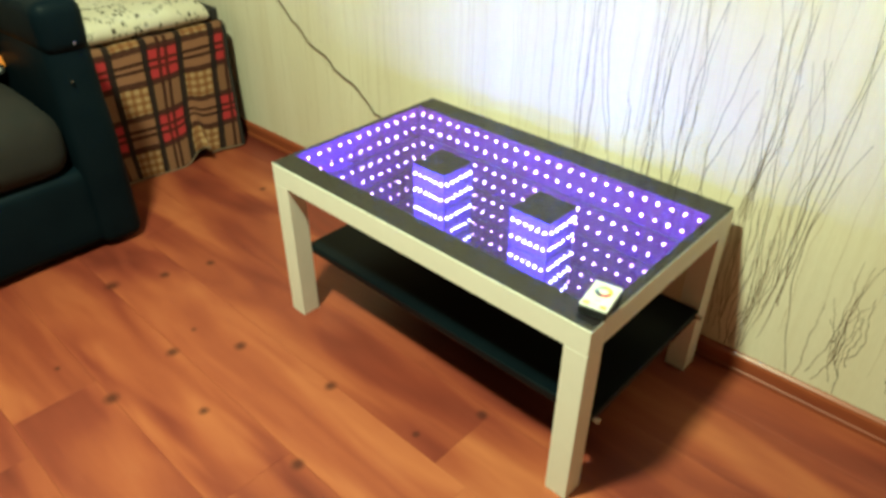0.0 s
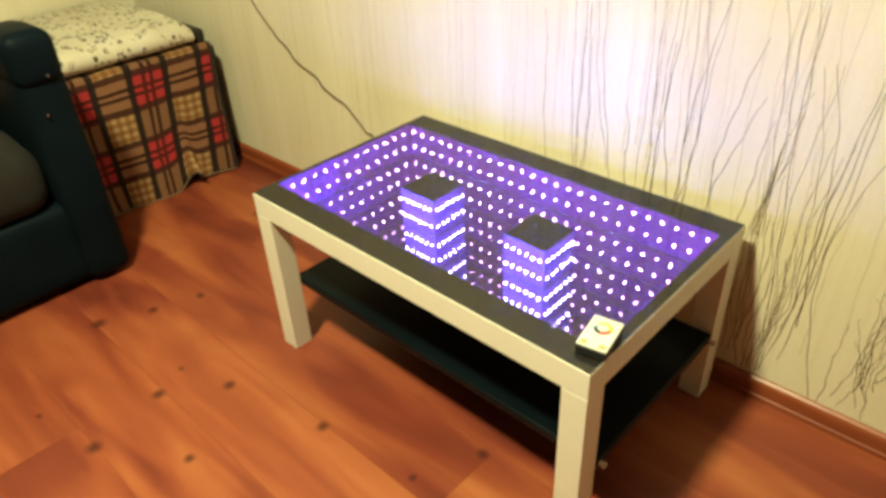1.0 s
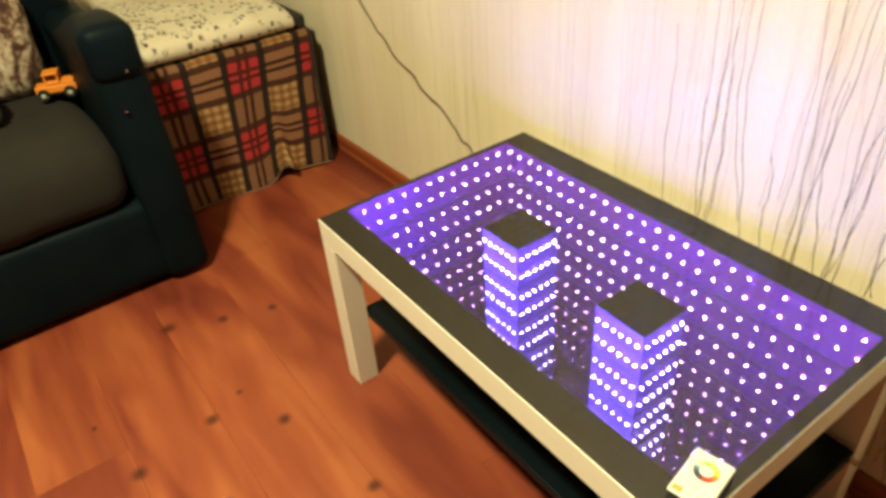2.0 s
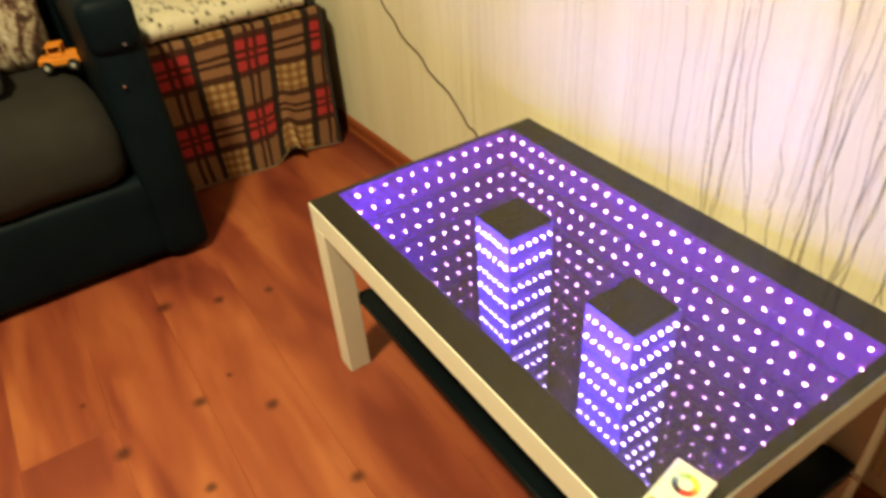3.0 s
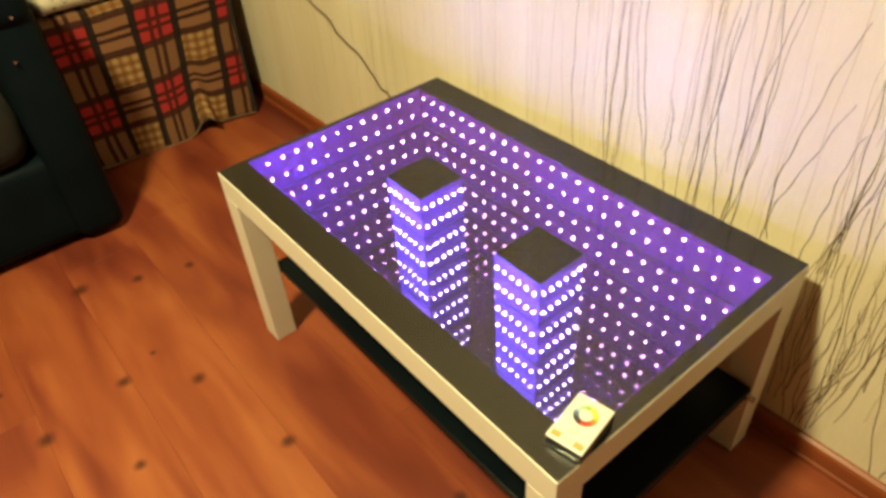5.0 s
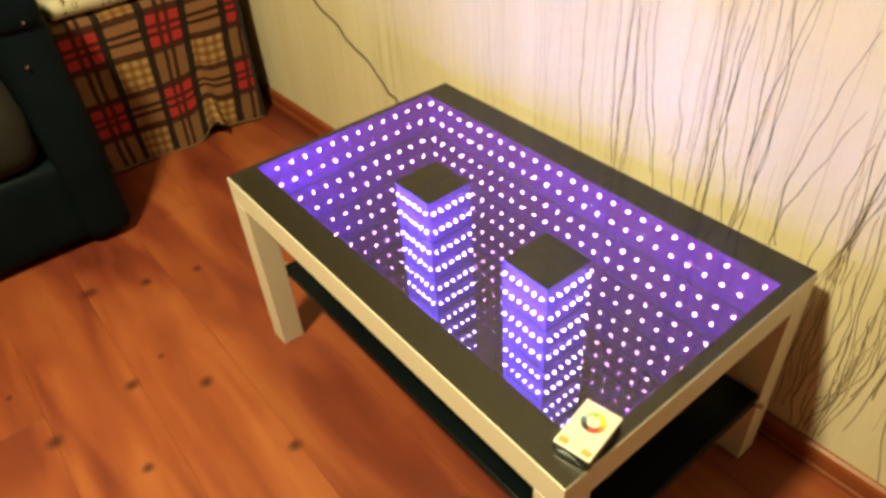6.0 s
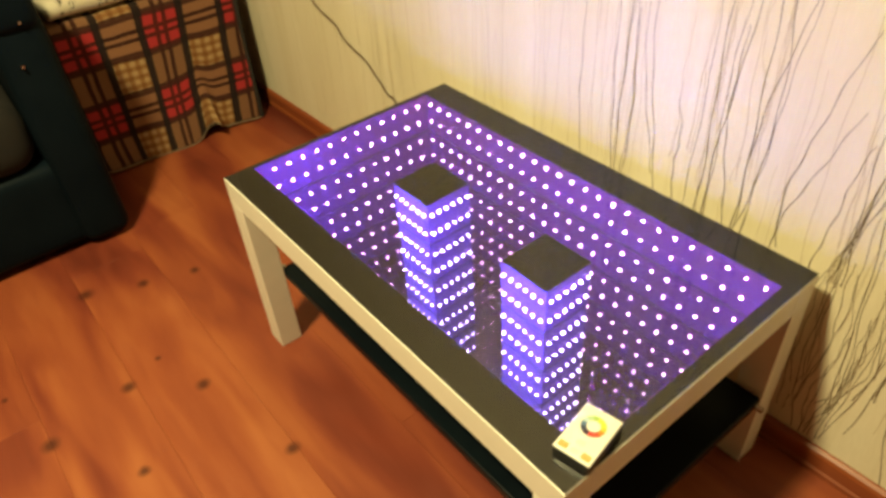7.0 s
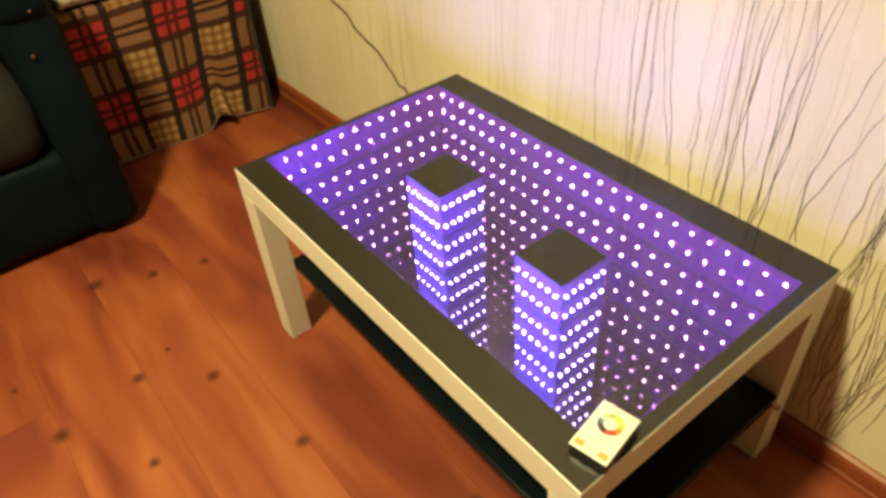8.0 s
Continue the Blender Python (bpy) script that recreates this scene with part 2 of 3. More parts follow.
# dark brown for the unseen walls, chosen to lower the bounced fill
FARWALL = surface("fill_cutting_brown", (0.20, 0.165, 0.12), (0.26, 0.215, 0.16), 8, 0.8, 0.1, 0.1)
PAINT = surface("ceiling_paint", (0.30, 0.28, 0.25), (0.35, 0.33, 0.29), 12, 0.8, 0.1, 0.1)
CORD = surface("brown_cord", (0.075, 0.045, 0.026), (0.13, 0.082, 0.05), 60, 0.55, 0.1, 0.1)
DARKBOX = surface("dark_upholstery", (0.010, 0.008, 0.008), (0.020, 0.016, 0.015), 50, 0.85, 0.1, 0.3)
SEATCLOTH = surface("worn_brown_black_seat", (0.0030, 0.0034, 0.0042), (0.0150, 0.0105, 0.0090), 38, 0.95, 0.12, 0.4)
REMOTE_BLACK = surface("black_plastic", (0.008, 0.008, 0.009), (0.014, 0.014, 0.015), 60, 0.4, 0.1, 0.03)
REMOTE_WHITE = surface("white_plastic", (0.74, 0.73, 0.70), (0.80, 0.79, 0.76), 60, 0.3, 0.06, 0.02)
BUTTON_ORANGE = surface("orange_rubber", (0.80, 0.36, 0.10), (0.85, 0.42, 0.14), 80, 0.5, 0.1, 0.03)
BUTTON_GREY = surface("grey_rubber", (0.56, 0.58, 0.60), (0.62, 0.64, 0.66), 80, 0.5, 0.1, 0.03)
TOY_ORANGE = surface("orange_toy_plastic", (0.72, 0.22, 0.015), (0.82, 0.29, 0.025), 40, 0.35, 0.08, 0.03)
TOY_BLACK = surface("black_toy_rubber", (0.008, 0.008, 0.009), (0.016, 0.016, 0.017), 60, 0.6, 0.1, 0.1)
TOY_BLUE = surface("navy_toy_plastic", (0.0025, 0.004, 0.016), (0.004, 0.007, 0.030), 40, 0.35, 0.08, 0.03)
TOY_YELLOW = surface("yellow_toy_plastic", (0.75, 0.48, 0.02), (0.82, 0.55, 0.03), 40, 0.4, 0.08, 0.03)
TOY_GREY = surface("grey_toy_plastic", (0.40, 0.38, 0.36), (0.50, 0.48, 0.45), 40, 0.4, 0.08, 0.03)
FUR = splotched_cloth()
HEM = surface("cream_hem", (0.20, 0.14, 0.09), (0.32, 0.24, 0.16), 90, 0.95, 0.05, 0.4)


# ---- mesh helpers ----
def box(bm, x0, y0, z0, x1, y1, z1, bevel=0.0, segments=2):
    r = bmesh.ops.create_cube(bm, size=1.0, matrix=Matrix.Translation(((x0 + x1) / 2, (y0 + y1) / 2, (z0 + z1) / 2)) @ Matrix.Diagonal((x1 - x0, y1 - y0, z1 - z0, 1)))
    if bevel:
        es = list({e for v in r["verts"] for e in v.link_edges})
        bmesh.ops.bevel(bm, geom=es, offset=bevel, segments=segments, affect="EDGES", profile=0.5)
    return bm


def boxed(x0, y0, z0, x1, y1, z1, bevel=0.0, segments=2):
    return box(bmesh.new(), x0, y0, z0, x1, y1, z1, bevel, segments)


def tube(bm, x, y, z, axis, radius, length, sides=20, bevel=0.0):
    turn = {"x": pose(0, 0, 0, 0, 90, 0), "y": pose(0, 0, 0, 90, 0, 0), "z": Matrix()}[axis]
    r = bmesh.ops.create_cone(bm, cap_ends=True, segments=sides, radius1=radius, radius2=radius, depth=length, matrix=Matrix.Translation((x, y, z)) @ turn)
    if bevel:
        es = [e for e in {e for v in r["verts"] for e in v.link_edges} if len(e.link_faces) == 2 and any(len(f.verts) > 4 for f in e.link_faces)]
        bmesh.ops.bevel(bm, geom=es, offset=bevel, segments=2, affect="EDGES")
    return bm


def mesh_of(name, bm, mats, smooth=False):
    me = bpy.data.meshes.new(name)
    bmesh.ops.recalc_face_normals(bm, faces=bm.faces)
    bm.to_mesh(me)
    bm.free()
    for m in mats if isinstance(mats, (list, tuple)) else [mats]:
        me.materials.append(m)
    if smooth:
        for f in me.polygons:
            f.use_smooth = True
    return me


def part(name, bm, mats, parent=None, label="", smooth=False):
    ob = new(name, mesh_of(name, bm, mats, smooth))
    if parent:
        ob.parent = parent
    if label:
        ob["label"] = label
    return ob


def thing(name, label, category, at=(0, 0, 0), group="", kind=""):
    ob = new(name)
    ob.location = at
    ob.empty_display_size = 0.05
    return tagged(ob, label, category, group, kind)


def extrude_profile(points, x0, x1, axis="x"):
    """A moulding: a closed profile of (depth, height) drawn out along x (or y)."""
    bm = bmesh.new()
    rings = []
    for s in (x0, x1):
        rings.append([bm.verts.new((s, d, h) if axis == "x" else (d, s, h)) for d, h in points])
    k = len(points)
    for i in range(k):
        bm.faces.new((rings[0][i], rings[0][(i + 1) % k], rings[1][(i + 1) % k], rings[1][i]))
    bm.faces.new(rings[0])
    bm.faces.new(rings[1][::-1])
    return bm


def cushion(x0, y0, z0, x1, y1, z1, puff=0.02, bevel=0.05, cuts=8, seed=0.0):
    """A stuffed, rounded block whose faces bulge and sag a little."""
    bm = boxed(x0, y0, z0, x1, y1, z1, bevel, 4)
    bmesh.ops.subdivide_edges(bm, edges=[e for e in bm.edges if e.calc_length() > 0.12], cuts=cuts, use_grid_fill=True)
    cx, cy, cz = (x0 + x1) / 2, (y0 + y1) / 2, (z0 + z1) / 2
    for v in bm.verts:
        a, b, c = (v.co.x - cx) / (x1 - x0) * 2, (v.co.y - cy) / (y1 - y0) * 2, (v.co.z - cz) / (z1 - z0) * 2
        swell = puff * (1 - a * a * 0.8) * (1 - b * b * 0.8) * (1 - c * c * 0.8)
        wrinkle = noise.noise(Vector((v.co.x * 7 + seed, v.co.y * 7, v.co.z * 7))) * puff * 0.45
        v.co += Vector((a, b, c)) * (swell + wrinkle)
    return bm


# ---- the room ----
X0, X1, Y0, Y1, H = -1.66, 3.6, -3.6, 0.595, 2.55


def setting(name, bm, mats, label, category):
    return tagged(part(name, bm, mats), label, category, kind="structure")


def along_wall(ob):
    """The long wall and what lies on it stand a little askew to the table."""
    ob.matrix_world = pose(0.55, 0.59, 0) @ pose(0, 0, 0, 0, 0, 0.95) @ pose(-0.55, -0.59, 0)
    return ob


along_wall(setting("wall_north", boxed(X0 - 0.2, Y1, -0.02, X1 + 0.1, Y1 + 0.1, H), WALLPAPER, "cream wallpapered wall printed with fine streaks", "wall"))
setting("wall_south", boxed(X0 - 0.1, Y0 - 0.1, -0.02, X1 + 0.1, Y0, H), FARWALL, "unseen brown-beige wall, kept dark to cut fill light", "wall")
setting("wall_west", boxed(X0 - 0.1, Y0, -0.02, X0, Y1 + 0.1, H), WALLPAPER, "cream wallpapered wall behind the sofa", "wall")
setting("wall_east", boxed(X1, Y0, -0.02, X1 + 0.1, Y1 + 0.1, H), FARWALL, "unseen brown-beige wall, kept dark to cut fill light", "wall")
setting("ceiling", boxed(X0 - 0.1, Y0 - 0.1, H, X1 + 0.1, Y1 + 0.2, H + 0.1), PAINT, "plain beige painted ceiling", "ceiling")
floor = setting("floor", boxed(X0 - 0.1, Y0 - 0.1, -0.06, X1 + 0.1, Y1 + 0.2, -0.012), SKIRT, "orange-brown knotty wood laminate floor", "floor")

profile = [(0.0, 0.0), (-0.016, 0.0), (-0.016, 0.010), (-0.0125, 0.014), (-0.0125, 0.042), (-0.010, 0.050), (-0.004, 0.055), (0.0, 0.055)]
along_wall(setting("baseboard_north", extrude_profile([(Y1 + d - 0.0005, h) for d, h in profile], X0, X1), SKIRT, "reddish-brown wooden baseboard with a moulded top edge", "baseboard"))
setting("baseboard_west", extrude_profile([(X0 - d, h) for d, h in profile], Y0, Y1 - 0.055, "y"), SKIRT, "reddish-brown wooden baseboard", "baseboard")


def stem(bm, x0, z0, x1, z1, bow, width, phase):
    """One printed stem: a flat tapered ribbon just off the wall, bent by bow at half its height."""
    steps, last = 30, None
    for i in range(steps + 1):
        s = i / steps
        px = x0 + (x1 - x0) * s + 4 * bow * s * (1 - s) + 0.0042 * math.sin(phase + s * 8.0) + 0.0016 * math.sin(phase * 3 + s * 27.0)
        pz = z0 + (z1 - z0) * s
        w = width * (1.0 - 0.65 * s) * (1 + 0.3 * math.sin(phase * 5 + s * 40)) + 0.00022
        pair = (bm.verts.new((px - w, Y1 - 0.0006, pz)), bm.verts.new((px + w, Y1 - 0.0006, pz)))
        if last:
            bm.faces.new((last[0], last[1], pair[1], pair[0]))
        last = pair


rng = random.Random(11)
# single stems that stand out: foot, tip, bow
STEMS = ((0.40, 0.30, 0.370, 0.78, -0.005), (0.46, 0.28, 0.435, 0.90, 0.010), (0.478, 0.30, 0.468, 0.95, 0.0), (0.492, 0.30, 0.490, 0.80, 0.004), (0.575, 0.34, 0.520, 0.85, -0.010),
         (0.60, 0.40, 0.588, 0.61, 0.008), (0.645, 0.30, 0.642, 0.95, 0.010), (0.672, 0.30, 0.700, 0.95, -0.010), (0.712, 0.38, 0.675, 0.76, -0.008), (0.718, 0.30, 0.700, 0.95, 0.020),
         (0.745, 0.36, 0.725, 0.92, 0.015), (0.722, 0.38, 0.775, 0.90, -0.010), (0.800, 0.36, 0.872, 0.69, -0.019), (0.808, 0.42, 0.860, 0.80, -0.026), (0.878, 0.35, 0.900, 0.65, -0.016),
         (0.93, 0.06, 0.918, 0.56, -0.016), (1.10, 0.04, 1.092, 0.64, -0.050), (1.105, 0.04, 1.113, 0.28, 0.010))
# clumps: place, spread, count, lowest foot, highest tip, lean
CLUMPS = ((0.925, 0.022, 7, 0.06, 0.60, -0.01), (0.955, 0.020, 8, 0.06, 0.50, 0.01), (0.92, 0.03, 4, 0.40, 0.95, 0.02), (0.985, 0.02, 6, 0.06, 0.90, 0.03), (1.015, 0.02, 4, 0.20, 0.90, -0.01),
          (1.165, 0.02, 7, 0.06, 0.42, -0.01), (1.20, 0.015, 5, 0.06, 0.36, -0.01), (1.30, 0.03, 8, 0.06, 0.85, 0.02), (1.55, 0.06, 12, 0.06, 0.95, 0.02), (1.9, 0.07, 12, 0.06, 0.95, 0.02))
for name, mat in (("twig_print", TWIG), ("pale_streak_print", TWIG_PALE)):
    bm = bmesh.new()
    if mat is TWIG:
        for x0, z0, x1, z1, bow in STEMS:
            stem(bm, x0, z0, x1, z1, bow, 0.00072, x0 * 97)
        for cx, spread, count, low, high, lean in CLUMPS:
            for k in range(count):
                x = cx + rng.gauss(0, spread * 0.6)
                z0 = low + rng.random() ** 2 * 0.12
                z1 = z0 + (high - z0) * rng.uniform(0.5, 1.0)
                stem(bm, x, z0, x + (z1 - z0) * rng.gauss(lean, 0.06), z1, rng.gauss(0, 0.016), rng.uniform(0.00042, 0.00075), rng.uniform(0, 20))
        for cx, count in ((0.465, 3), (0.69, 3)):
            for k in range(count):
                x = cx + rng.gauss(0, 0.04)
                stem(bm, x, rng.uniform(0.30, 0.45), x + rng.gauss(0, 0.02), rng.uniform(0.70, 1.1), rng.gauss(0, 0.008), rng.uniform(0.0003, 0.0005), rng.uniform(0, 20))
    else:
        for cx, count, spread in ((-1.5, 22, 0.14), (-1.05, 24, 0.11), (-0.62, 26, 0.11), (-0.25, 22, 0.09), (0.13, 14, 0.035), (0.27, 6, 0.03), (0.44, 14, 0.05), (0.68, 18, 0.06), (0.95, 12, 0.07), (1.35, 18, 0.1)):
            for k in range(count):
                x = cx + rng.gauss(0, spread)
                z = rng.uniform(0.08, 0.7)
                stem(bm, x, z, x + rng.gauss(0, 0.015), z + rng.uniform(0.25, 0.9), rng.gauss(0, 0.008), rng.uniform(0.00015, 0.0004), rng.uniform(0, 20))
    tagged(along_wall(part(name, bm, mat)), "thin wavy brown plant stems printed on the wallpaper" if mat is TWIG else "faint tan vertical streaks printed on the wallpaper", "wallpaper print", kind="stuff")


# ---- the light table ----
W, D, TOP, LOW = 0.90, 0.556, 0.4445, 0.389          # the size of the table, top and underside of its frame
IX0, IX1, IY0, IY1 = 0.0035, 0.878, 0.052, 0.5000     # the well
ZM, ZL = 0.4005, 0.4215                              # top of the mirror, height of the lamps

table = thing("coffee_table", "white coffee table with glowing infinity-mirror glass top", "coffee table")
for x, y in ((0, 0), (W - 0.05, 0), (0, D - 0.05), (W - 0.05, D - 0.05)):
    part("leg", boxed(x, y, 0.0, x + 0.05, y + 0.05, LOW - 0.0002, 0.0012, 2), WHITE, table)
part("front_apron", boxed(0, 0, LOW, W, IY0, TOP, 0.0012, 2), WHITE, table)
part("back_apron", boxed(0, IY1, LOW, W, D, TOP, 0.0012, 2), WHITE, table)
part("side_apron", boxed(0, IY0, LOW + 0.0001, IX0, IY1, TOP - 0.0001, 0.0004, 1), WHITE_END, table)
part("side_apron", boxed(IX1, IY0, LOW + 0.0001, W, IY1, TOP - 0.0001, 0.0004, 1), WHITE_END, table)
part("bottom_board", boxed(IX0, IY0, LOW + 0.0002, IX1, IY1, ZM - 0.001), WHITE_END, table)
part("mirror", boxed(IX0 + 0.0005, IY0 + 0.0005, ZM - 0.0009, IX1 - 0.0005, IY1 - 0.0005, ZM), MIRROR, table, "silvered mirror at the bottom of the well")
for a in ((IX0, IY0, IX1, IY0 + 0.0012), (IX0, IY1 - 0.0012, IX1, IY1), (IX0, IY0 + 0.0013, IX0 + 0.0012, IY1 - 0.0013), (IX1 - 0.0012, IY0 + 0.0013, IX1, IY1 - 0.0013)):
    part("well_lining", boxed(a[0], a[1], ZM, a[2], a[3], TOP + 0.0012), WELL, table, "lining of the well, tinted with violet lamp glow")

# glass sheet with painted border underneath
bm = boxed(0.0012, 0.0012, TOP + 0.0020, W - 0.0012, D - 0.0012, TOP + 0.0025)
for f in bm.faces:
    f.material_index = 1 if f.normal.z < -0.5 else 0
part("glass_top", bm, [GLASS_TOP, GLASS_IN], table, "smoked glass sheet")
MX0, MX1, MY0, MY1 = 0.012, 0.878, 0.060, 0.491
for a in ((0.0015, 0.0015, W - 0.0015, MY0), (0.0015, MY1, W - 0.0015, D - 0.0015), (0.0015, MY0, MX0, MY1), (MX1, MY0, W - 0.0015, MY1)):
    bm = boxed(a[0], a[1], TOP + 0.0010, a[2], a[3], TOP + 0.0015)
    for f in bm.faces:
        f.material_index = 1 if f.normal.z < -0.5 else 0
    part("painted_border", bm, [MASK, HALF_MIRROR], table, "black painted border under the glass")
led_cache = {}


def led_mesh(mat, size):
    if (mat.name, size) not in led_cache:
        bm = bmesh.new()
        bmesh.ops.create_uvsphere(bm, u_segments=10, v_segments=6, radius=size, matrix=Matrix.Diagonal((1, 0.45, 1, 1)))
        led_cache[mat.name, size] = mesh_of("led", bm, mat, True)
    return led_cache[mat.name, size]


def led_strip(owner, start, along, count, step, normal, mat, size, length, tape):
    """A flat tape along a wall of the well, with lamps every step from start on."""
    s, t, nrm = Vector((*start, 0)), Vector((*along, 0)), Vector((*normal, 0))
    lo = s - t * step * 0.5
    hi = lo + t * length + nrm * 0.0006
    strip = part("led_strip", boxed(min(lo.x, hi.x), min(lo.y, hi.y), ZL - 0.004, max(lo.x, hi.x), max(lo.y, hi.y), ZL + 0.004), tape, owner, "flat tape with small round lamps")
    for k in range(count):
        at = s + t * (k * step) + nrm * 0.0028
        lamp = new("led", led_mesh(mat, size))
        lamp.parent = strip
        lamp.location = (at.x, at.y, ZL)
        lamp.rotation_euler = (0, 0, math.atan2(nrm.y, nrm.x) + math.pi / 2)


inner, STEP = 0.0013, 1 / 30
led_strip(table, (IX0 + inner, 0.0695), (0, 1), 13, STEP, (1, 0), LED_RING, 0.0019, 0.43, TAPE)
led_strip(table, (0.0205, IY1 - inner), (1, 0), 26, STEP, (0, -1), LED_RING, 0.0019, 0.86, TAPE)
led_strip(table, (IX1 - inner, 0.0695), (0, 1), 13, STEP, (-1, 0), LED_RING, 0.0019, 0.43, TAPE)
# the unseen front tape glows over its whole face, added to brighten the wall
led_strip(table, (0.1072, IY0 + inner), (1, 0), 23, STEP, (0, 1), LED_RING, 0.0019, 0.76, WASH_TAPE)


def light_tower(cx, cy, side):
    h = side / 2
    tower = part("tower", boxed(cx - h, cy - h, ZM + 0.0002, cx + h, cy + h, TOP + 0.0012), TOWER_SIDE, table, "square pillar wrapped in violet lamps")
    part("tower_cap", boxed(cx - h - 0.0004, cy - h - 0.0004, TOP + 0.0013, cx + h + 0.0004, cy + h + 0.0004, TOP + 0.0018), MASK, tower, "matt black square cap")
    for nx, ny in ((1, 0), (-1, 0), (0, 1), (0, -1)):
        for k in range(6):
            off = (k - 2.5) / 60
            lamp = new("led", led_mesh(LED_TOWER, 0.0021))
            lamp.parent = tower
            lamp.location = (cx + nx * (h + 0.0026) - ny * off, cy + ny * (h + 0.0026) + nx * off, ZL)
            lamp.rotation_euler = (0, 0, math.atan2(ny, nx) + math.pi / 2)


light_tower(0.2985, 0.2805, 0.101)
light_tower(0.5995, 0.2770, 0.101)

part("shelf", boxed(0.030, 0.0515, 0.180, 0.902, 0.497, 0.200, 0.003, 2), SHELF, table, "glossy black lower shelf")
for x, y in ((0.0235, 0.062), (0.9085, 0.062), (0.0235, 0.484), (0.9085, 0.484)):
    bm = bmesh.new()
    tube(bm, x, y, 0.190, "x", 0.006, 0.014, 14, 0.001)
    part("shelf_clip", bm, CHROME, table, "small shiny metal clip", smooth=False)


# ---- remote control on the table ----
def remote_control():
    r = thing("remote_control", "white and black touch remote with rainbow colour ring", "remote control", (0.8702, 0.0710, TOP + 0.0026))
    r.rotation_euler = (0, 0, radians(10.5))
    part("body", boxed(-0.0255, -0.0395, 0.0, 0.0255, 0.0395, 0.0165, 0.003, 3), REMOTE_BLACK, r, "black plastic underside")
    part("face_plate", boxed(-0.0253, -0.0392, 0.0166, 0.0253, 0.0392, 0.0205, 0.0015, 2), REMOTE_WHITE, r, "white plastic front")
    wheel = [(0.82, 0.50, 0.06), (0.78, 0.66, 0.08), (0.52, 0.60, 0.10), (0.32, 0.48, 0.14), (0.40, 0.55, 0.35), (0.42, 0.55, 0.62), (0.10, 0.17, 0.30), (0.035, 0.05, 0.10), (0.06, 0.03, 0.05), (0.62, 0.05, 0.04), (0.75, 0.06, 0.03), (0.80, 0.22, 0.04)]
    mats = []
    for i, c in enumerate(wheel):
        m = surface("ring_ink", c, tuple(min(1, v * 1.12) for v in c), 90, 0.35, 0.05, 0.0)
        mats.append(m)
    bm = bmesh.new()
    n = 48
    rows = [[bm.verts.new((rad * math.cos(2 * math.pi * i / n), 0.012 + rad * math.sin(2 * math.pi * i / n), z)) for i in range(n)] for rad, z in ((0.0085, 0.0206), (0.0085, 0.0210), (0.0158, 0.0210), (0.0158, 0.0206))]
    for a, b in zip(rows, rows[1:]):
        for i in range(n):
            f = bm.faces.new((a[i], a[(i + 1) % n], b[(i + 1) % n], b[i]))
            f.material_index = i * len(wheel) // n
    part("colour_ring", bm, mats, r, "rainbow touch ring")
    for x, y, w, h, m, lab in ((-0.0155, -0.031, 0.006, 0.0045, BUTTON_ORANGE, "orange button"), (0.0155, -0.031, 0.006, 0.0045, BUTTON_ORANGE, "orange button"),
                               (0.0, -0.031, 0.0055, 0.004, BUTTON_GREY, "pale grey button"), (0.0, -0.017, 0.0055, 0.004, BUTTON_GREY, "pale grey button")):
        part("button", boxed(x - w, y - h, 0.0206, x + w, y + h, 0.0212, 0.0004, 1), m, r, lab)
    for k in range(3):
        part("printed_mark", boxed(-0.006 + k * 0.0045, 0.0335, 0.0206, -0.0028 + k * 0.0045, 0.0355, 0.0208), BUTTON_GREY, r, "small grey printed bar")


remote_control()

# ---- power cord along the wall ----
cord = bpy.data.curves.new("power_cord", "CURVE")
cord.dimensions, cord.bevel_depth, cord.bevel_resolution = "3D", 0.0026, 3
sp = cord.splines.new("BEZIER")
knots = [(0.02, 0.572, 0.385), (-0.09, 0.582, 0.260), (-0.175, 0.589, 0.246), (-0.254, 0.590, 0.298), (-0.326, 0.590, 0.349), (-0.413, 0.589, 0.394), (-0.494, 0.590, 0.431), (-0.605, 0.589, 0.486), (-0.667, 0.590, 0.530), (-0.748, 0.589, 0.606), (-0.877, 0.590, 0.728)]
fine = []
for a, b in zip(knots, knots[1:]):
    fine += [tuple(p + (q - p) * k / 3 for p, q in zip(a, b)) for k in range(3)]
jit = random.Random(8)
knots = [(x + jit.uniform(-0.004, 0.004), y, z + jit.uniform(-0.005, 0.005)) for x, y, z in fine] + [knots[-1]]
sp.bezier_points.add(len(knots) - 1)
for bp, co in zip(sp.bezier_points, knots):
    bp.co = (co[0], co[1], co[2] + 0.006 * math.sin(co[0] * 47))
    bp.handle_left_type = bp.handle_right_type = "AUTO"
cord.materials.append(CORD)
tagged(along_wall(new("power_cord", cord)), "thin brown power cord running up the wall", "cable")


# ---- sofa ----
def arm_body(y0, y1):
    """The upholstered block of an arm: slightly bulging, with softly rounded edges."""
    bm = cushion(-1.45, y0, 0.012, -0.634, y1, 0.650, 0.012, 0.035, 7, y0)
    for v in bm.verts:
        v.co.x += 0.008 * math.sin(math.pi * min(1, v.co.z / 0.62)) if v.co.x > -0.75 else 0
    return bm


def arm_pad(y0, y1):
    """The fat rolled pad on top of an arm, full at the front and lower towards the back."""
    bm = cushion(-1.38, y0, 0.600, -0.622, y1, 0.740, 0.008, 0.036, 7, y1)
    for v in bm.verts:
        v.co.z -= 0.10 * min(1, max(0, -0.80 - v.co.x) / 0.3) * (v.co.z - 0.58) / 0.16
    return bm


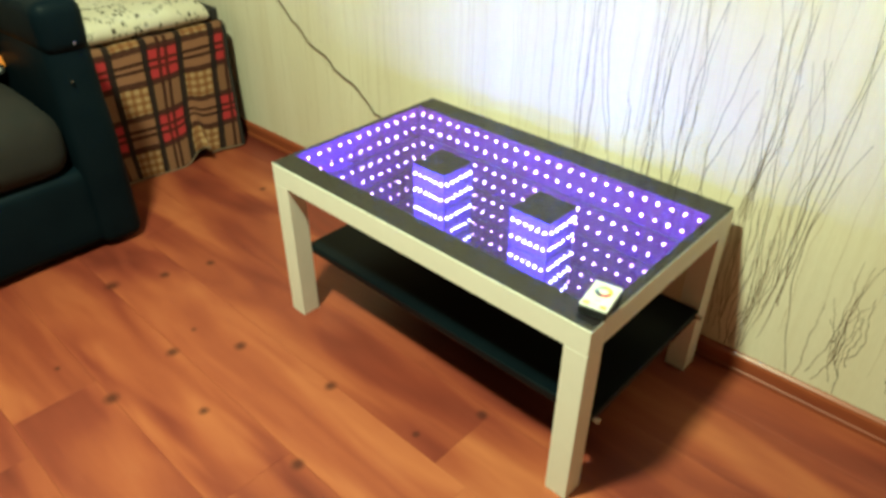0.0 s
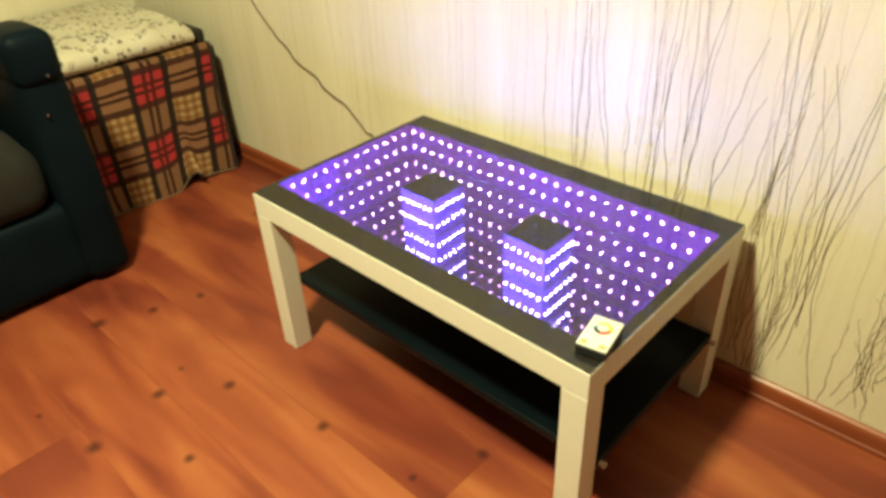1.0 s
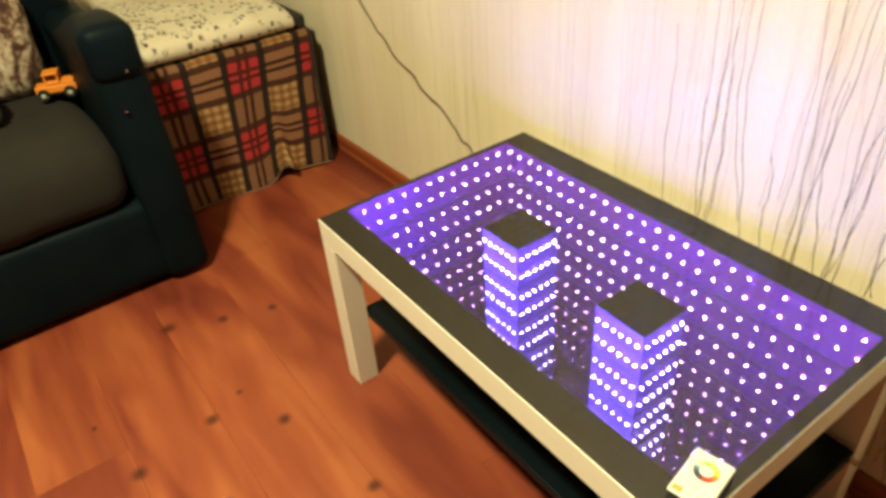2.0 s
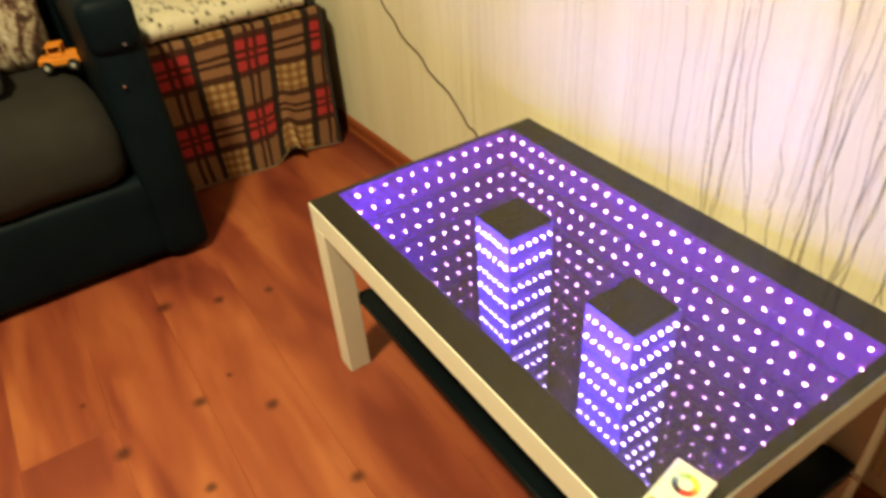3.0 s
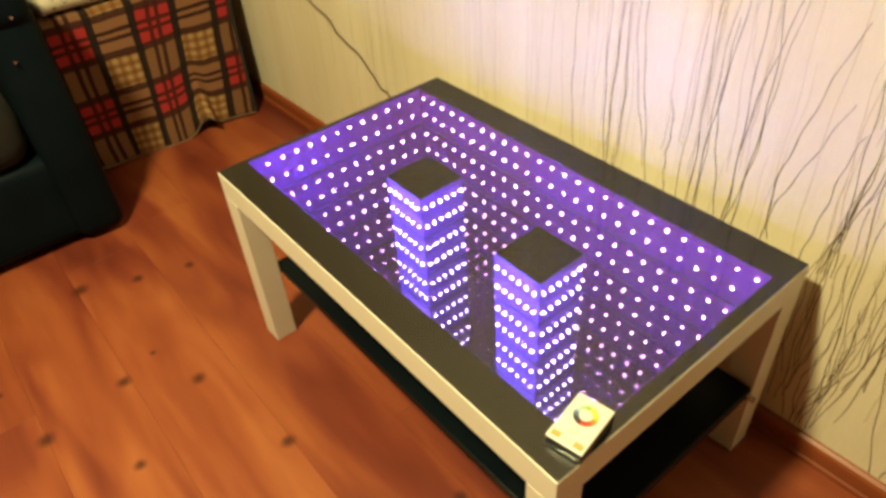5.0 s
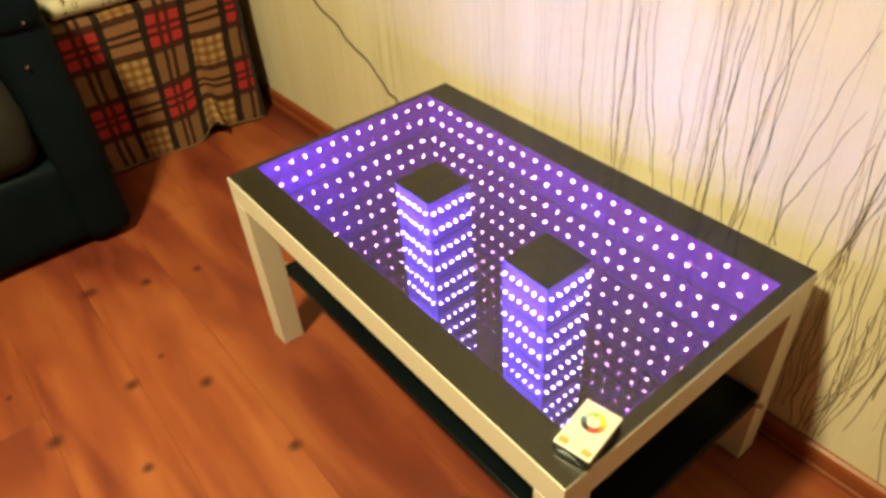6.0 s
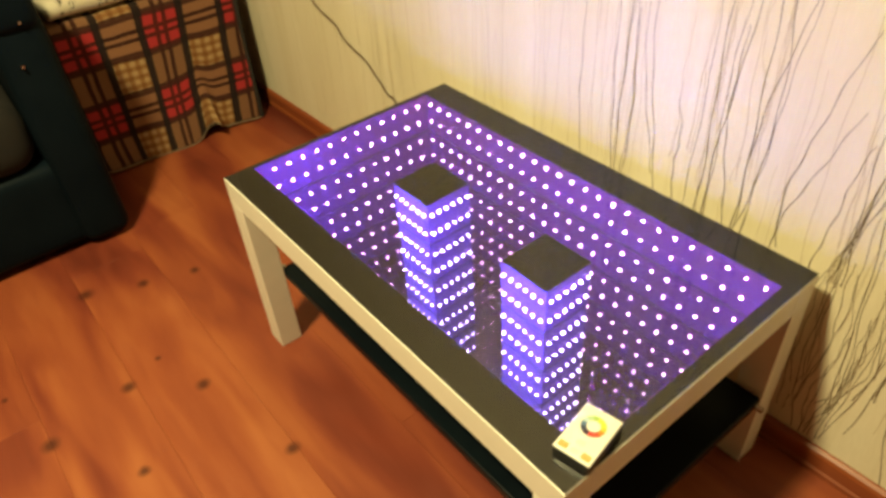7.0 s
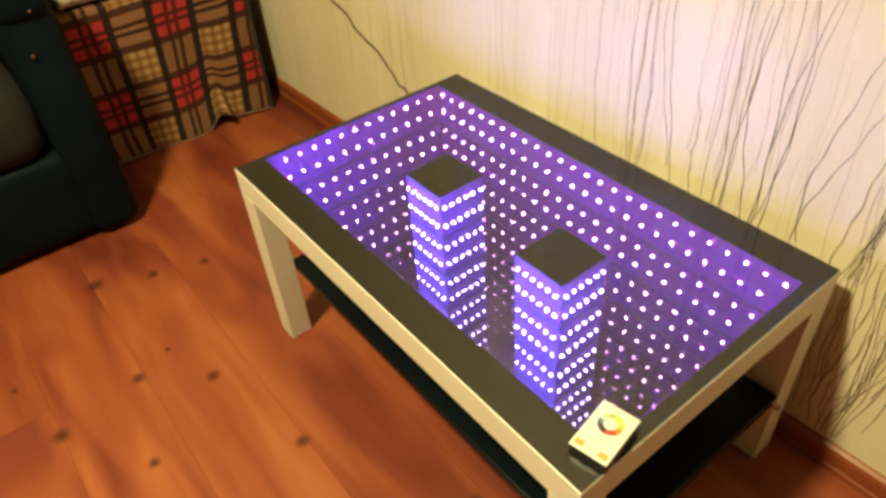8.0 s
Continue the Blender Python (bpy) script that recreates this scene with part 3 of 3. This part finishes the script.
def sofa():
    s = thing("sofa", "black leather sofa with rounded arms and worn seat", "sofa", (0, 0, 0))
    part("base", cushion(-1.60, -1.73, 0.02, -0.652, -0.125, 0.27, 0.006, 0.03, 5, 3.0), LEATHER, s, smooth=True)
    part("seat_cushion", cushion(-1.40, -0.92, 0.262, -0.640, -0.227, 0.462, 0.022, 0.075, 6, 1.0), SEATCLOTH, s, "worn brownish seat cushion", smooth=True)
    part("seat_cushion", cushion(-1.40, -1.62, 0.262, -0.640, -0.925, 0.462, 0.022, 0.075, 6, 5.0), SEATCLOTH, s, "worn brownish seat cushion", smooth=True)
    for y0, y1 in ((-0.224, -0.098), (-1.75, -1.624)):
        arm = part("arm", arm_body(y0, y1), LEATHER, s, smooth=True)
        part("arm_pad", arm_pad(y0 - 0.004, y1 - 0.004), LEATHER, arm, smooth=True)
        # highlights of the arm leather, built as small chrome beads
        for dy, x, z in ((0.01, -0.621, 0.632), (-0.022, -0.6255, 0.535)):
            bm = bmesh.new()
            tube(bm, x, (y0 + y1) / 2 + dy, z, "x", 0.0034, 0.014, 16, 0.0010)
            part("stud", bm, CHROME, arm, "small shiny bead standing in for a glint on the leather")
    part("backrest", cushion(-1.64, -1.72, 0.2, -1.24, -0.12, 0.86, 0.02, 0.09, 7, 8.0), LEATHER, s, smooth=True)
    for x, y in ((-0.74, -0.12), (-0.74, -1.70), (-1.54, -0.12), (-1.54, -1.70)):
        bm = bmesh.new()
        tube(bm, x, y, 0.012, "z", 0.025, 0.024, 16, 0.003)
        part("foot", bm, TOY_BLACK, s)


sofa()
tagged(part("throw_pillow", cushion(-1.27, -0.56, 0.462, -1.11, -0.27, 0.76, 0.03, 0.07, 6, 4.0), FUR, smooth=True), "brown and cream printed pillow leaning on the sofa back", "pillow")


# ---- padded chest with plaid blanket and quilt ----
chest = thing("storage_chest", "dark upholstered chest between sofa and wall", "chest")
part("body", cushion(-1.65, 0.015, 0.0, -1.030, 0.506, 0.465, 0.004, 0.012, 4, 6.0), DARKBOX, chest, smooth=True)
part("side_rail", cushion(-1.60, 0.474, 0.474, -1.03, 0.508, 0.520, 0.003, 0.010, 3, 7.0), DARKBOX, chest, smooth=True)


def plaid_blanket():
    bm = bmesh.new()
    uvs = bm.loops.layers.uv.new("uv")
    nu, nv = 60, 64
    y0, y1, drop, back = -0.07, 0.512, 0.466, 0.16
    total = drop + back
    grid, place = [], {}
    for j in range(nv + 1):
        row = []
        v = j / nv * total
        for i in range(nu + 1):
            u = i / nu
            y = y0 + (y1 - y0) * u
            fold = noise.noise(Vector((u * 3.2, v * 1.5, 2.0))) * 0.5 + 0.5 * math.sin(u * 15 + 1.2 * math.sin(v * 6))
            low = max(0.0, 1 - v / drop)
            hang = min(v, drop)
            z = 0.003 + hang if v < drop else 0.4725
            x = -1.012 + 0.012 * fold * low + 0.036 * low ** 1.5
            if v >= drop:
                x = -1.012 - (v - drop)
                z += 0.004 * noise.noise(Vector((u * 9, v * 9, 1)))
            corner = 1 - min(1, abs(v - drop) / 0.02)
            x -= 0.006 * corner
            # the hem rises in shallow waves, with one flap folded up
            lift = 0.005 + 0.007 * math.sin(u * 9.0 + 0.6) + 0.030 * max(0, 1 - u / 0.06) ** 2 + 0.060 * math.exp(-((u - 0.68) / 0.050) ** 2)
            if v < drop:
                z += lift * low ** 2
                x += 0.075 * math.exp(-((u - 0.69) / 0.030) ** 2) * low ** 6
                y += -0.012 * math.sin(u * 3) * low + 0.012 * math.exp(-((u - 0.66) / 0.05) ** 2) * low ** 3 - 0.022 * u * low
            vert = bm.verts.new((x, y, max(z, 0.004)))
            sway = 0.055 * min(1, max(0, (y - 0.03) / 0.2)) * max(0, 1 - v / 0.45)
            place[vert] = (10 + (0.5755 - y - sway) / 0.128, 10 + (0.437 - v) / 0.1125)
            row.append(vert)
        grid.append(row)
    for a, b in zip(grid, grid[1:]):
        for i in range(nu):
            f = bm.faces.new((a[i], a[i + 1], b[i + 1], b[i]))
            for lp in f.loops:
                lp[uvs].uv = place[lp.vert]
    hem_line = [v.co.copy() for v in grid[0]]
    side_line = [row[-1].co.copy() for row in grid if row[-1].co.z < 0.466]
    ob = part("blanket", bm, PLAID, smooth=True)
    thick = ob.modifiers.new("thick", "SOLIDIFY")
    thick.thickness, thick.offset = 0.004, 0.0
    tagged(ob, "red, tan and black plaid fleece blanket draped over chest", "blanket")
    bm = bmesh.new()
    last = None
    for c in hem_line:
        ring = [bm.verts.new(c + Vector((0.0032 * math.cos(a), 0, 0.0032 * math.sin(a) - 0.001))) for a in [k * math.pi / 3 for k in range(6)]]
        if last:
            for k in range(6):
                bm.faces.new((last[k], last[(k + 1) % 6], ring[(k + 1) % 6], ring[k]))
        last = ring
    part("hem", bm, HEM, ob, "pale stitched hem", smooth=True)
    bm = bmesh.new()
    last = None
    for c in side_line:
        ring = [bm.verts.new(c + Vector((dx, dy, 0))) for dx, dy in ((0.004, -0.011), (0.004, 0.003), (-0.004, 0.003), (-0.004, -0.011))]
        for k in range(4 if last else 0):
            bm.faces.new((last[k], last[(k + 1) % 4], ring[(k + 1) % 4], ring[k]))
        last = ring
    part("edge_binding", bm, DARKBOX, ob, "black edge binding", smooth=True)


plaid_blanket()


def rolled_quilt():
    bm = bmesh.new()
    uvs = bm.loops.layers.uv.new("uv")
    prof = [(-1.64, 0.480), (-1.07, 0.480), (-1.035, 0.483), (-1.015, 0.492), (-1.004, 0.512), (-1.010, 0.534), (-1.03, 0.552), (-1.07, 0.564), (-1.20, 0.570), (-1.38, 0.567), (-1.56, 0.556), (-1.64, 0.545)]
    n, ny = len(prof), 26
    dist = [0.0]
    for a, b in zip(prof, prof[1:]):
        dist.append(dist[-1] + math.hypot(b[0] - a[0], b[1] - a[1]))
    rows, place = [], {}
    for j in range(ny + 1):
        u = j / ny
        y = -0.045 + 0.515 * u
        end = 1 - 0.35 * max(0, abs(u - 0.5) * 2 - 0.86) / 0.14
        row = []
        for k, (x, z) in enumerate(prof):
            w = noise.noise(Vector((x * 6, y * 7, z * 8)))
            v = bm.verts.new((x + 0.012 * w, y, 0.481 + (z - 0.480) * end + (0.008 * w if z > 0.50 else 0)))
            place[v] = (y, dist[k])
            row.append(v)
        rows.append(row)
    for a, b in zip(rows, rows[1:]):
        for k in range(n - 1):
            f = bm.faces.new((a[k], a[k + 1], b[k + 1], b[k]))
            for lp in f.loops:
                lp[uvs].uv = place[lp.vert]
    for r in (rows[0], rows[-1]):
        f = bm.faces.new(r)
        for lp in f.loops:
            lp[uvs].uv = place[lp.vert]
    ob = part("quilt", bm, SCRIPT, smooth=True)
    sub = ob.modifiers.new("soft", "SUBSURF")
    sub.levels = sub.render_levels = 2
    tagged(ob, "cream quilt printed with dark handwriting, folded on the chest", "quilt")


rolled_quilt()


# ---- toys on the seat ----
def toy_truck(at, turn, name, paint, label, big):
    t = thing(name, label, "toy", at)
    t.rotation_euler = (0, 0, radians(turn))
    t.scale = (big, big, big)
    bm = boxed(-0.075, -0.032, 0.022, 0.075, 0.032, 0.052, 0.006, 2)
    box(bm, 0.022, -0.030, 0.050, 0.072, 0.030, 0.064, 0.005, 2)
    part("body", bm, paint, t)
    bm = boxed(-0.030, -0.030, 0.052, 0.022, 0.030, 0.066, 0.003, 1)
    for x in (-0.027, 0.019):
        for y in (-0.027, 0.027):
            box(bm, x - 0.0035, y - 0.003, 0.064, x + 0.0035, y + 0.003, 0.094, 0.001, 1)
    box(bm, -0.034, -0.032, 0.092, 0.024, 0.032, 0.100, 0.003, 2)
    part("cab", bm, paint, t)
    for x in (-0.048, 0.048):
        for y in (-0.036, 0.036):
            bm = bmesh.new()
            tube(bm, x, y, 0.022, "y", 0.022, 0.018, 22, 0.003)
            wheel = part("wheel", bm, TOY_BLACK, t)
            bm = bmesh.new()
            tube(bm, x, y + math.copysign(0.0095, y), 0.022, "y", 0.009, 0.004, 14, 0.001)
            part("hub", bm, TOY_GREY if paint is TOY_ORANGE else TOY_YELLOW, wheel, "pale wheel hub" if paint is TOY_ORANGE else "yellow wheel hub")
    return t


toy_truck((-1.04, -0.272, 0.476), 72, "toy_truck", TOY_ORANGE, "orange plastic toy truck on the sofa seat", 0.72)
toy_truck((-0.99, -0.545, 0.478), 95, "toy_tractor", TOY_BLUE, "dark blue toy tractor with yellow hubs on the sofa seat", 1.6)

# ---- floor boards ----
LENGTH, WIDTH = 1.28, 0.192
hl, hw, ch = LENGTH / 2 - 0.0001, WIDTH / 2 - 0.0001, 0.0004
verts = [(sx * (hl - c), sy * (hw - c), z) for z, c in ((-0.011, 0), (-ch, 0), (0.0, ch)) for sx, sy in ((-1, -1), (1, -1), (1, 1), (-1, 1))]
faces = [(0, 3, 2, 1), (8, 9, 10, 11)] + [(b + i, b + (i + 1) % 4, b + 4 + (i + 1) % 4, b + 4 + i) for b in (0, 4) for i in range(4)]
plank_mesh = bpy.data.meshes.new("plank")
plank_mesh.from_pydata(verts, [], faces)
plank_mesh.materials.append(FLOOR)
rng = random.Random(4)
row = 0
y = Y1 + 0.06 - WIDTH / 2
while y > Y0 - WIDTH / 2:
    x = X0 - rng.uniform(0.1, 1.1) + LENGTH / 2
    while x - LENGTH / 2 < X1:
        if x + LENGTH / 2 < X0 or x - LENGTH / 2 > X1 or y + WIDTH / 2 < Y0:
            x += LENGTH
            continue
        plank = new("plank", plank_mesh)
        plank.parent = floor
        lo, hi = max(x - LENGTH / 2, X0 - 0.04), min(x + LENGTH / 2, X1 + 0.04)
        plank.location, plank.scale.x = ((lo + hi) / 2, y, 0), (hi - lo) / LENGTH
        x += LENGTH
    y -= WIDTH
